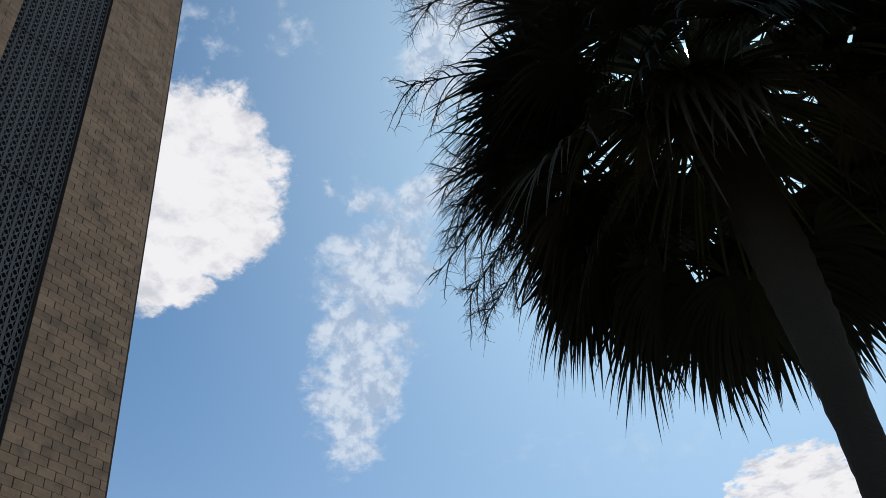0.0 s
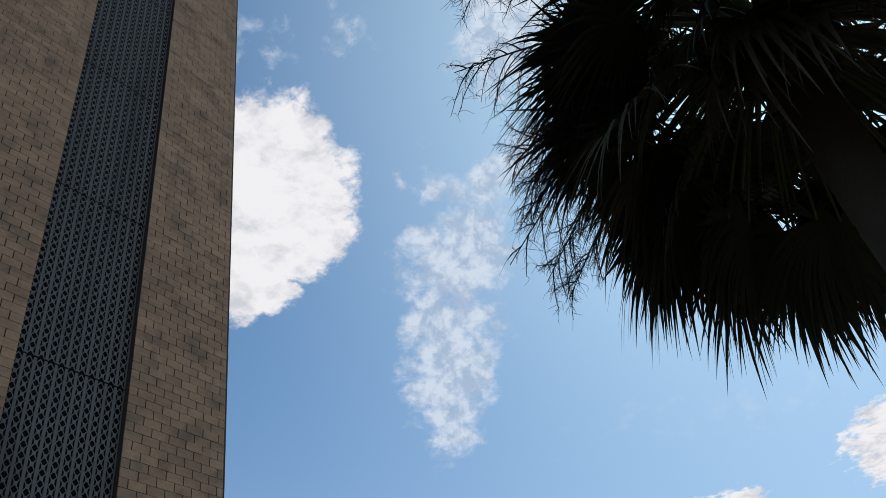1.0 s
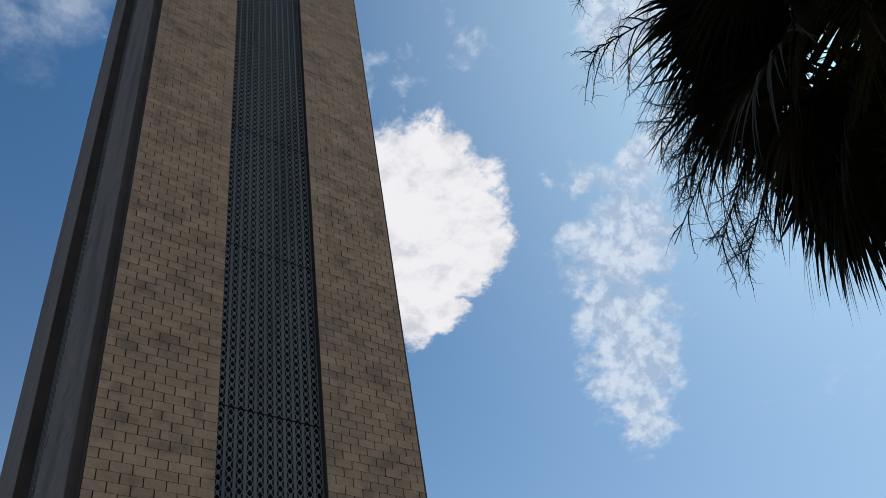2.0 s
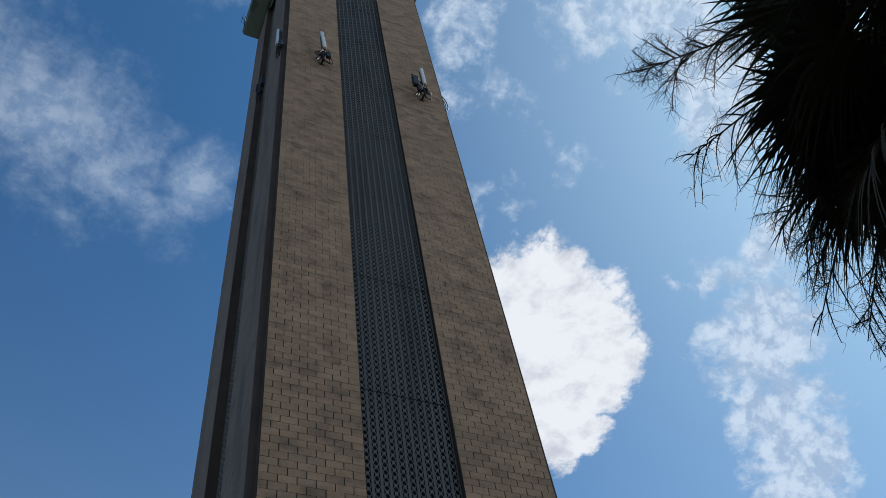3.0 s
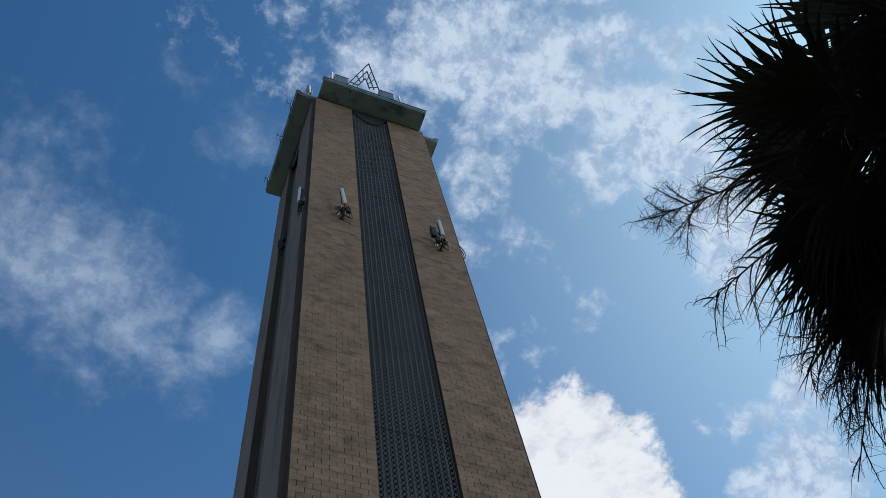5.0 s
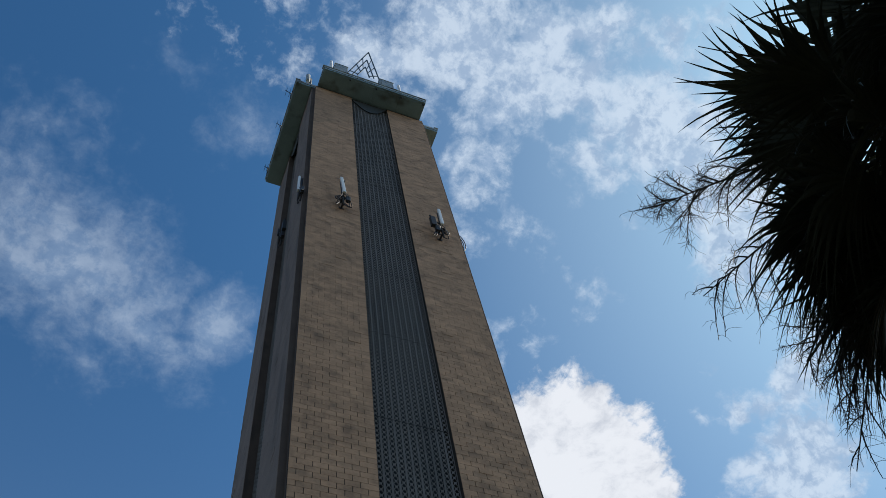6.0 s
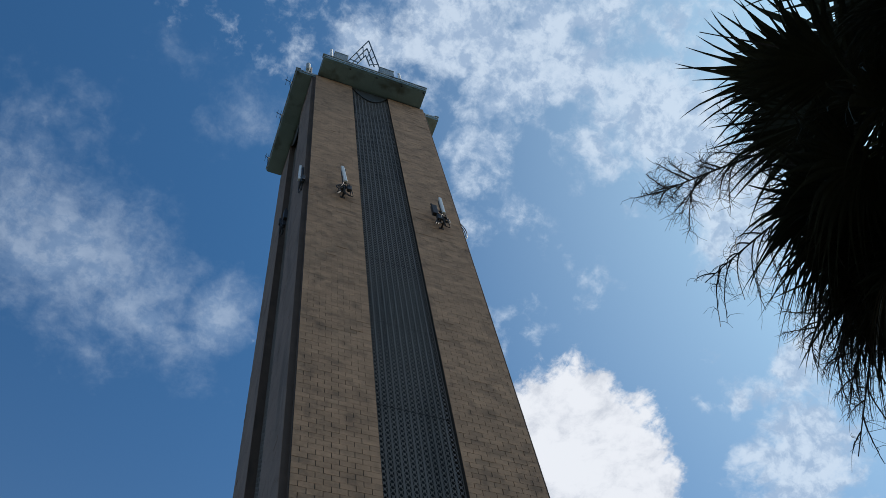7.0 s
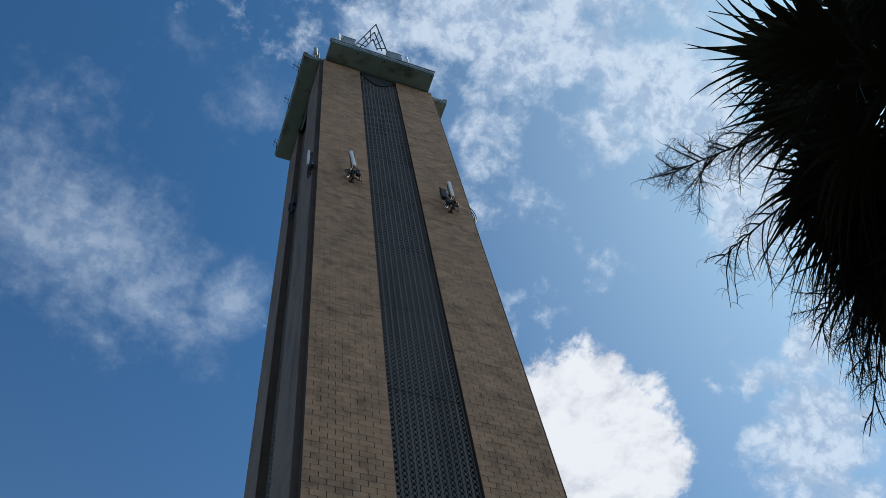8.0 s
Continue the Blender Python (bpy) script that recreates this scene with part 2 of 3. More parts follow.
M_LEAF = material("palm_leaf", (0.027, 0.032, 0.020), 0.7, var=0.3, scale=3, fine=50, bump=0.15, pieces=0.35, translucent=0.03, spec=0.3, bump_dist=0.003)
M_DRYLEAF = material("dry_palm_leaf", (0.075, 0.064, 0.046), 0.8, var=0.3, scale=3, fine=50, bump=0.15, pieces=0.3, translucent=0.06, spec=0.2, bump_dist=0.003)
M_PETIOLE = material("palm_petiole", (0.07, 0.075, 0.03), 0.55, var=0.25, scale=5, fine=60, bump=0.1)
M_TWIG = material("dry_flower_stalk", (0.032, 0.025, 0.018), 0.85, var=0.25, scale=6, fine=60, bump=0.1)
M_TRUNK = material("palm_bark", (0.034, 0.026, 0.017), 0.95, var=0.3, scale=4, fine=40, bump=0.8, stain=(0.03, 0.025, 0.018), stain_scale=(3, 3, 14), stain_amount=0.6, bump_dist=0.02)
M_GRASS = material("dry_lawn", (0.05, 0.048, 0.028), 0.95, var=0.35, scale=0.4, fine=9, bump=0.6, stain=(0.075, 0.062, 0.042), stain_scale=(0.15, 0.15, 0.15), stain_amount=0.6, bump_dist=0.05)


# ---- mesh helpers ----
class Mesh:
    """Gathers faces for one mesh."""

    def __init__(self):
        self.v, self.f = [], []

    def box(self, a, b, skip=()):
        (x0, y0, z0), (x1, y1, z1) = a, b
        k = len(self.v)
        self.v += [(x0, y0, z0), (x1, y0, z0), (x1, y1, z0), (x0, y1, z0), (x0, y0, z1), (x1, y0, z1), (x1, y1, z1), (x0, y1, z1)]
        faces = {"-z": (0, 3, 2, 1), "+z": (4, 5, 6, 7), "-y": (0, 1, 5, 4), "+x": (1, 2, 6, 5), "+y": (2, 3, 7, 6), "-x": (3, 0, 4, 7)}
        self.f += [tuple(k + i for i in q) for n_, q in faces.items() if n_ not in skip]
        return self

    def bar(self, p, q, w, d, out=(0, -1, 0)):
        """A straight bar from p to q, w wide, d deep along out."""
        p, q, out = Vector(p), Vector(q), Vector(out)
        ax = (q - p).normalized()
        side = ax.cross(out).normalized() * w / 2
        o = side.cross(ax).normalized() * d / 2
        k = len(self.v)
        for c in (p, q):
            self.v += [tuple(c + side + o), tuple(c - side + o), tuple(c - side - o), tuple(c + side - o)]
        self.f += [tuple(k + i for i in r) for r in ((0, 1, 5, 4), (1, 2, 6, 5), (2, 3, 7, 6), (3, 0, 4, 7), (3, 2, 1, 0), (4, 5, 6, 7))]
        return self

    def tube(self, pts, radii, n=6):
        pts = [Vector(p) for p in pts]
        if isinstance(radii, (int, float)):
            radii = [radii] * len(pts)
        k = len(self.v)
        ref = Vector((0.31, 0.17, 0.93)).normalized()
        for i, p in enumerate(pts):
            t = (pts[min(i + 1, len(pts) - 1)] - pts[max(i - 1, 0)]).normalized()
            a = t.cross(ref)
            if a.length < 0.05:
                a = t.cross(Vector((1, 0, 0)))
            a.normalize()
            b = t.cross(a)
            for j in range(n):
                th = 2 * math.pi * j / n
                self.v.append(tuple(p + (a * math.cos(th) + b * math.sin(th)) * radii[i]))
        for i in range(len(pts) - 1):
            for j in range(n):
                j2 = (j + 1) % n
                self.f.append((k + i * n + j, k + i * n + j2, k + (i + 1) * n + j2, k + (i + 1) * n + j))
        self.f.append(tuple(k + j for j in reversed(range(n))))
        self.f.append(tuple(k + (len(pts) - 1) * n + j for j in range(n)))
        return self

    def data(self, name, mat, smooth=False):
        me = bpy.data.meshes.new(name)
        me.from_pydata(self.v, [], self.f)
        me.materials.append(mat)
        if smooth:
            me.polygons.foreach_set("use_smooth", [True] * len(me.polygons))
        me.update()
        return me


def empty(name, at, label, category, group=""):
    ob = new(name)
    ob.location = at
    ob.empty_display_size = 0.3
    return tagged(ob, label, category, group)


def world_of(ob):
    m = Matrix.LocRotScale(ob.location, ob.rotation_euler, ob.scale)
    return world_of(ob.parent) @ ob.matrix_parent_inverse @ m if ob.parent else m


def part(name, mesh, mat, parent, label="", kind="", smooth=False, bevel=0.0):
    """One mesh, given in world places, as a part of its thing."""
    me = mesh if isinstance(mesh, bpy.types.Mesh) else mesh.data(name, mat, smooth)
    if bevel:
        bm = bmesh.new()
        bm.from_mesh(me)
        bmesh.ops.bevel(bm, geom=list(bm.edges), offset=bevel, segments=2, affect="EDGES", profile=0.5)
        bm.to_mesh(me)
        bm.free()
    ob = new(name, me)
    if parent:
        ob.parent = parent
        ob.matrix_parent_inverse = world_of(parent).inverted()
    return tagged(ob, label, kind=kind)


def spot(name, m, mat_place, parent):
    """An object on shared mesh data at a place in the world."""
    ob = new(name, m)
    ob.parent = parent
    ob.matrix_parent_inverse = world_of(parent).inverted()
    ob.matrix_basis = mat_place
    return ob


# ---- ground ----
g = Mesh()
rings = [0, 4, 9, 16, 30, 60, 130, 300, 700, 1600, 4000]
nseg = 48
g.v.append((0, 0, 0))
rg = random.Random(3)
for r in rings[1:]:
    for j in range(nseg):
        th = 2 * math.pi * j / nseg
        g.v.append((r * math.cos(th), r * math.sin(th), -0.02 * rg.random() * min(r, 40) / 10))
for j in range(nseg):
    g.f.append((0, 1 + j, 1 + (j + 1) % nseg))
for i in range(len(rings) - 2):
    for j in range(nseg):
        a, b = 1 + i * nseg, 1 + (i + 1) * nseg
        g.f.append((a + j, b + j, b + (j + 1) % nseg, a + (j + 1) % nseg))
ground = part("ground", g, M_GRASS, None, "dry mown lawn with sandy patches round the tower", "structure")
ground["category"] = "ground"

# ---- the tower ----
L, SL, SR, R = 3.05, 5.33, 7.63, 9.99      # front face: edges of the two piers
D = 13.04                                   # front face
NOTCH = 0.20
CX = (L + R) / 2
HALF = (R - L) / 2
CY = D + NOTCH + HALF
TOP = 52.75
COURSE = 0.2
BASE = 0.2
RECESS = 0.14

tower = empty("tower", (CX, CY, 0), "tall tan block tower with dark perforated screens and a concrete crown", "tower")


def side_pose(k):
    """From the front face to the k-th face, turned round the tower's axis."""
    return Matrix.Translation((CX, CY, 0)) @ Matrix.Rotation(-k * math.pi / 2, 4, "Z") @ Matrix.Translation((-CX, -CY, 0))


def turned(mesh, m):
    mesh.v = [tuple(m @ Vector(p)) for p in mesh.v]
    return mesh


FACES = [("front", 0), ("west", 1), ("back", 2), ("east", 3)]
# solid core painted as the dark inside of the shaft
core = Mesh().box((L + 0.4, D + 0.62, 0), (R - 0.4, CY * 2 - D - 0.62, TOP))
part("core", core, M_DARK, tower, "solid near-black core standing in for the unlit shaft")
plinth = Mesh().box((L - 0.32, D - 0.12, -0.1), (R + 0.32, 2 * CY - D + 0.12, BASE))
part("plinth", plinth, M_CONCRETE, tower, "low concrete plinth")

JOINT = 0.022       # upright joints
BED = 0.008         # bed joints
BL = 0.4
piers = []
for fname, k in FACES:
    m = side_pose(k)
    for x0, x1 in ((L, SL), (SR, R)):
        w = Mesh().box((x0, D + 0.014, BASE), (x1, D + 0.6, TOP))
        # the west piers have their shade put into the colour
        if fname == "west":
            ob = part("pier", turned(w, m), M_SHADED_STAINED, tower, "weathered west block pier, its shade put into the streaked dark colour")
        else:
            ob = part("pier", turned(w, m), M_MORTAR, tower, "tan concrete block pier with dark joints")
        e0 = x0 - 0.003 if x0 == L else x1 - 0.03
        # return in the corner notch: shade and stains are both in its colour
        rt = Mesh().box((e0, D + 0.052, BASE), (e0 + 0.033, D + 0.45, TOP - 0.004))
        part("pier_return", turned(rt, m), M_SHADED_STAINED, ob, "stained block return, notch shade put into its dark colour")
        piers.append((fname, k, x0, x1, ob))


def course_blocks(x0, x1, row, rnd):
    """Start and end of each block of a course."""
    xs = [x0]
    x = x0 + (BL if row % 2 else BL / 2)
    while x < x1 - 0.09:
        xs.append(x)
        x += BL
    xs.append(x1)
    return list(zip(xs[:-1], xs[1:]))


NEAR = (8.4, 13.0)                          # the stretch of courses that the camera passes nearest
rb = random.Random(11)
one_block = {}


def block_mesh(length):
    key = round(length, 3)
    if key not in one_block:
        one_block[key] = Mesh().box((0, 0, 0), (length - JOINT, 0.05, COURSE - BED), skip=("+y",)).data("block", M_BLOCK)
    return one_block[key]


rows = int((TOP - BASE) / COURSE)
for fname, k, x0, x1, ob in piers:
    m = side_pose(k)
    rest = Mesh()
    for r in range(rows):
        z = BASE + r * COURSE
        jog = (rb.random() - 0.5) * 0.006
        smear = min(1.0, max(0.0, (z - 15.0) / 15.0))      # joints are filled flusher higher up
        jx, jz = JOINT / 2 * (1 - 0.88 * smear), BED / 2 * (1 - 0.85 * smear)
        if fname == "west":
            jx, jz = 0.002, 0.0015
        for a, b in course_blocks(x0, x1, r, rb):
            proud = rb.random() ** 3 * 0.005 + (0.008 if rb.random() < 0.015 else 0)
            y = D - proud
            if fname == "front" and NEAR[0] <= z < NEAR[1]:
                spot("block", block_mesh(b - a), Matrix.Translation((a + JOINT / 2, y, z + BED / 2 + jog / 3)), ob)
            else:
                rest.box((a + jx, y, z + jz + jog / 3), (b - jx, D + 0.05, z + COURSE - jz + jog / 3), skip=("+y",))
    part("blockwork", turned(rest, m), M_SHADED_WEST if fname == "west" else M_BLOCK, ob, kind="stuff")

# perforated screens between the piers
PITCH, RISE, PANEL = (SR - SL) / 11, 0.21, 4.55
for fname, k in FACES:
    m = side_pose(k)
    z0 = 2.45
    cuts = [BASE]
    while z0 < TOP - 1:
        cuts.append(z0)
        z0 += PANEL
    cuts.append(TOP)
    y = D + (0.30 if fname == "west" else RECESS)
    for a, b in zip(cuts[:-1], cuts[1:]):
        lat = Mesh()
        for c in range(11):
            xc = SL + (c + 0.5) * PITCH
            z = a + 0.02
            while z < b - 0.03:
                zt = min(z + RISE, b - 0.02)
                f = (zt - z) / RISE
                for s in (-1, 1):
                    lat.bar((xc - s * 0.072, y + 0.014, z), (xc - s * 0.072 + s * 0.144 * f, y + 0.014, zt), 0.021, 0.008)
                if f > 0.9:
                    lat.bar((xc, y + 0.009, z + RISE / 2 - 0.042), (xc, y + 0.009, z + RISE / 2 + 0.042), 0.070, 0.006)
                z += RISE
        panel = part("screen", turned(lat, m), M_SCREEN, tower, "dark grey perforated lattice screen panel")
        for c in range(12):
            xs = SL + c * PITCH
            w = 0.031
            sl = Mesh().box((max(xs - w, SL + 0.002), y + 0.002, a + 0.018), (min(xs + w, SR - 0.002), y + 0.016, b - 0.018))
            part("slat", turned(sl, m), M_SLAT, panel)
    # hanging arched panel for the dark curve over the screen, shade in its colour
    ar = Mesh()
    n = 14
    for i in range(n + 1):
        x = SL + (SR - SL) * i / n
        u = 2 * i / n - 1
        zb = TOP - 1.8 * max(0.03, 1 - abs(u) ** 1.8)
        ar.v += [(x, D + 0.07, zb), (x, D + 0.07, TOP), (x, D + 0.11, zb), (x, D + 0.11, TOP)]
    for i in range(n):
        q = 4 * i
        ar.f += [(q, q + 4, q + 5, q + 1), (q + 2, q + 3, q + 7, q + 6), (q, q + 2, q + 6, q + 4), (q + 1, q + 5, q + 7, q + 3)]
    part("arched_panel", turned(ar, m), M_SHADOWED, tower, "curved concrete panel above the screen, shade put into its dark colour")

# crown: four projecting decks with copings
DECKS = {"front": (3.2, 9.8, 1.17), "west": (3.2, 10.02, 0.95), "back": (3.2, 9.8, 1.05), "east": (3.2, 9.8, 0.98)}
for fname, k in FACES:
    m = side_pose(k)
    x0, x1, over = DECKS[fname]
    y0 = D - over
    dk = Mesh().box((x0, y0, TOP), (x1, D + 0.7, TOP + 0.22))
    deck = part("deck", turned(dk, m), M_CONCRETE, tower, "projecting grey-green concrete deck")
    # soffit slabs
    step = (x1 - x0) / 4
    for i in range(4):
        so = Mesh().box((x0 + 0.05 + i * step - 0.045, y0 + 0.12, TOP - 0.05), (x0 - 0.05 + (i + 1) * step + 0.045, D - 0.03, TOP + 0.01))
        part("soffit_panel", turned(so, m), M_CONCRETE, deck)
    cp = Mesh()
    t = 0.16
    cp.box((x0 - 0.03, y0 - 0.03, TOP + 0.223), (x1 + 0.03, y0 + t, TOP + 0.52))
    cp.box((x0 - 0.03, y0 + t + 0.003, TOP + 0.223), (x0 + t, D + 0.7, TOP + 0.52))
    cp.box((x1 - t, y0 + t + 0.003, TOP + 0.223), (x1 + 0.03, D + 0.7, TOP + 0.52))
    part("parapet", turned(cp, m), M_RIM, deck, "pale concrete parapet")
    ca = Mesh().box((x0 - 0.08, y0 - 0.08, TOP + 0.524), (x1 + 0.08, y0 + t + 0.04, TOP + 0.59))
    part("coping", turned(ca, m), M_RIM, deck)
    for i in range(9):
        xx = x0 + 0.3 + i * (x1 - x0 - 0.6) / 8
        po = Mesh().bar((xx, y0 + 0.06, TOP + 0.59), (xx, y0 + 0.06, TOP + 0.85), 0.04, 0.04)
        part("rail_post", turned(po, m), M_STEEL, deck)
    rl = Mesh().bar((x0 + 0.05, y0 + 0.06, TOP + 0.86), (x1 - 0.05, y0 + 0.06, TOP + 0.86), 0.035, 0.035, (0, 0, 1))
    part("rail", turned(rl, m), M_STEEL, deck)
for x in (4.9, 6.6, 8.2, 9.66):
    part("drain_spout", Mesh().tube([(x, D - 1.02, TOP + 0.05), (x, D - 1.04, TOP - 0.28)], 0.045, 8), M_STEEL, tower, "short dark drain spout", smooth=True)
rf = Mesh().box((L + 0.3, D + 0.72, TOP + 0.02), (R - 0.3, 2 * CY - D - 0.72, TOP + 0.3))
part("roof", rf, M_CONCRETE, tower, "flat concrete roof")

# ---- antennas on the tower ----
def panel_antenna(x, y, z, wall, lean=0.0, extra=False, flip=1, tall=1.65, shell=M_WHITE, label="slim white panel antenna on a dark steel wall bracket"):
    """A sector antenna on a pole, clamped to the wall whose surface lies along wall (a unit step towards it, metres)."""
    an = empty("panel_antenna", (x, y, z), label, "antenna", "antennas on the tower")
    wv = Vector(wall)
    top = Vector((-lean, 0, tall))
    p = Vector((x, y, z))
    sd = Vector((wv.y, -wv.x, 0)).normalized() * flip
    bx = Mesh()
    bx.bar(p, p + top, 0.14, 0.10, wv)
    part("panel", bx, shell, an, "slim plastic housing", bevel=0.02)
    pl = p + wv.normalized() * min(0.16, wv.length - 0.06)
    part("pole", Mesh().tube([pl - Vector((0, 0, 1.0)), pl + top * 0.95], 0.04, 8), M_STEEL, an, "dark steel mounting pole", smooth=True)
    for h in (-0.55, 0.1):
        a = pl + Vector((0, 0, h))
        part("arm", Mesh().bar(a, p + wv + Vector((0, 0, h)), 0.07, 0.07, (0, 0, 1)), M_STEEL, an)
        part("wall_plate", Mesh().bar(p + wv * 0.97 + sd * 0.11 + Vector((0, 0, h)), p + wv * 0.97 - sd * 0.11 + Vector((0, 0, h)), 0.16, 0.02, wv), M_STEEL, an)
    for h in (0.15, tall - 0.2):
        part("clamp", Mesh().bar(p + Vector((0, 0, h)), pl + Vector((0, 0, h)), 0.1, 0.06, (0, 0, 1)), M_GALV, an)
    rr = pl + sd * 0.2 + Vector((0, 0, -0.3))
    part("radio_unit", Mesh().bar(rr - Vector((0, 0, 0.2)), rr + Vector((0, 0, 0.25)), 0.2, 0.15, wv), M_STEEL, an, "dark grey radio unit", bevel=0.02)
    if extra:
        r2 = pl + sd * 0.33 + Vector((0, 0, 0.5))
        part("radio_unit", Mesh().bar(r2 - Vector((0, 0, 0.55)), r2 + Vector((0, 0, 0.35)), 0.26, 0.18, wv), M_STEEL, an, "dark grey radio unit", bevel=0.02)
        part("arm", Mesh().bar(pl + Vector((0, 0, 0.4)), r2, 0.06, 0.06, (0, 0, 1)), M_STEEL, an)
        part("arm", Mesh().bar(r2 + Vector((0, 0, 0.3)), r2 + Vector((0, 0, 0.55)) + sd * 0.1, 0.06, 0.06, wv), M_STEEL, an)
    for s in (0.05, -0.07, 0.15):
        pts = []
        for i in range(13):
            u = i / 12
            pts.append(p + sd * (s + 0.24 * math.sin(math.pi * u) * (1 if s > 0 else -0.9)) + wv * (0.1 + 0.8 * u) + Vector((0, 0, -0.75 * math.sin(math.pi * u))))
        part("cable", Mesh().tube(pts, 0.018, 6), M_CABLE, an, "black cable loop", smooth=True)
    for i, r in enumerate((0.13, 0.17, 0.20)):
        c0 = p + wv * (0.25 + 0.08 * i) + Vector((0, 0, -0.25)) - sd * (0.10 + 0.05 * (i - 1))
        ring = [c0 + sd * r * math.cos(j * math.pi / 9) + Vector((0, 0, r * math.sin(j * math.pi / 9))) for j in range(19)]
        part("cable_coil", Mesh().tube(ring, 0.026, 6), M_CABLE, an, "coiled black cable", smooth=True)
    return an


panel_antenna(4.50, 12.52, 35.0, (0, 0.52, 0), 0.13, False, 1)
panel_antenna(8.94, 12.52, 34.75, (0, 0.52, 0), 0.0, True, -1)
panel_antenna(2.68, 13.34, 35.75, (0.19, 0, 0), 0.0)
panel_antenna(2.62, 16.6, 37.9, (0.23, 0, 0), 0.0, True, 1, 0.6, M_STEEL, "small dark antenna unit on a steel wall bracket")

lp = empty("cable_loop", (10.0, 13.35, 35.3), "black cable loops hanging off the tower's side", "cable")
for i, s in enumerate((1.0, 0.82, 0.62)):
    pts = [Vector((9.99 + 0.42 * s * math.sin(math.pi * j / 16), 13.32 + 0.03 * i, 35.3 + 0.98 * s * math.cos(math.pi * j / 16))) for j in range(17)]
    part("cable", Mesh().tube(pts, 0.022, 6), M_CABLE, lp, smooth=True)

# ---- things on the crown ----
def cabinet(x0, x1, y0, y1, h):
    z = TOP + 0.22
    cb = empty("equipment_cabinet", ((x0 + x1) / 2, (y0 + y1) / 2, z), "grey metal equipment cabinet on the tower's deck", "cabinet", "cabinets on the deck")
    part("body", Mesh().box((x0, y0, z), (x1, y1, z + h)), M_GREYBOX, cb, bevel=0.02)
    part("lid", Mesh().box((x0 - 0.04, y0 - 0.04, z + h + 0.003), (x1 + 0.04, y1 + 0.04, z + h + 0.06)), M_RIM, cb)
    part("door", Mesh().box((x0 + 0.06, y0 - 0.025, z + 0.1), (x1 - 0.06, y0 - 0.003, z + h - 0.1)), M_GREYBOX, cb)


cabinet(3.98, 4.82, 12.1, 12.7, 3.1)
cabinet(7.02, 7.92, 12.1, 12.7, 3.0)


def whip(x, y, h, r, mat, label):
    z = TOP + 0.22
    wh = empty("roof_antenna", (x, y, z), label, "antenna", "antennas on the deck")
    part("mast", Mesh().tube([(x, y, z), (x, y, z + h * 0.5)], 0.03, 8), M_GALV, wh)
    part("housing", Mesh().tube([(x, y, z + h * 0.35), (x, y, z + h * 0.4), (x, y, z + h * 0.97), (x, y, z + h)], [r * 0.8, r, r, r * 0.6], 10), mat, wh, smooth=True)


whip(2.55, 12.75 + 0.45, 2.2, 0.14, M_GREYBOX, "stubby grey cylinder antenna on the deck")
whip(3.72, 12.1, 3.3, 0.10, M_WHITE, "short white cylinder antenna on the deck")
whip(8.28, 12.1, 3.0, 0.09, M_WHITE, "short white rod antenna on the deck")
whip(2.75, 13.4, 2.2, 0.11, M_STEEL, "short dark rod antenna on the deck")

# lattice frame leaning out over the parapet
fr = empty("lattice_frame", (5.7, 12.0, TOP + 0.8), "blue-grey steel lattice frame leaning out over the parapet", "frame")
A, B, C = Vector((4.70, 11.92, 53.75)), Vector((5.87, 10.90, 56.95)), Vector((6.75, 11.75, 54.2))
out = (B - A).cross(C - A).normalized()
for f in (0.0, 0.33, 0.62):
    a, c = A.lerp(C, f * 0.5 + 0.0), C.lerp(A, f * 0.5)
    b = B.lerp((A + C) / 2, f)
    part("rail", Mesh().bar(a, b, 0.07, 0.05, out), M_PAINTSTEEL, fr)
    part("rail", Mesh().bar(c, b, 0.07, 0.05, out), M_PAINTSTEEL, fr)
for f in (0.12, 0.42, 0.72):
    p, q = A.lerp(B, f), B.lerp(C, 1 - f)
    inner_l, inner_r = A.lerp(C, 0.31).lerp(B.lerp((A + C) / 2, 0.62), f), C.lerp(A, 0.31).lerp(B.lerp((A + C) / 2, 0.62), f)
    part("rung", Mesh().bar(p, inner_l, 0.05, 0.04, out), M_PAINTSTEEL, fr)
    part("rung", Mesh().bar(q, inner_r, 0.05, 0.04, out), M_PAINTSTEEL, fr)
part("foot", Mesh().bar(A, Vector((4.8, 12.05, TOP + 0.22)), 0.07, 0.07), M_PAINTSTEEL, fr)
part("foot", Mesh().bar(C, Vector((6.7, 12.05, TOP + 0.22)), 0.07, 0.07), M_PAINTSTEEL, fr)

# small aerials on the west parapet
for (yy, h, reach) in ((14.4, 1.1, 0.45), (16.6, 1.0, 0.4), (19.6, 0.9, 0.3)):
    x0 = 2.85 - 0.95 - 0.03
    ae = empty("yagi_aerial", (x0, yy, TOP + 0.5), "small dark metal aerial clamped to the parapet", "antenna", "aerials on the parapet")
    part("mast", Mesh().tube([(x0 - 0.05, yy, TOP + 0.3), (x0 - 0.05, yy, TOP + 0.5 + h)], 0.025, 6), M_STEEL, ae)
    part("boom", Mesh().tube([(x0, yy, TOP + 0.45 + h * 0.8), (x0 - reach, yy - 0.1, TOP + 0.5 + h * 0.8)], 0.02, 6), M_STEEL, ae)
    for i in range(2):
        xx = x0 - reach * (i + 0.6) / 2
        part("element", Mesh().tube([(xx, yy - 0.3, TOP + 0.48 + h * 0.8), (xx, yy + 0.25, TOP + 0.48 + h * 0.8)], 0.012, 5), M_STEEL, ae)

# ---- the palm ----
PX, PY = 6.05, 0.0
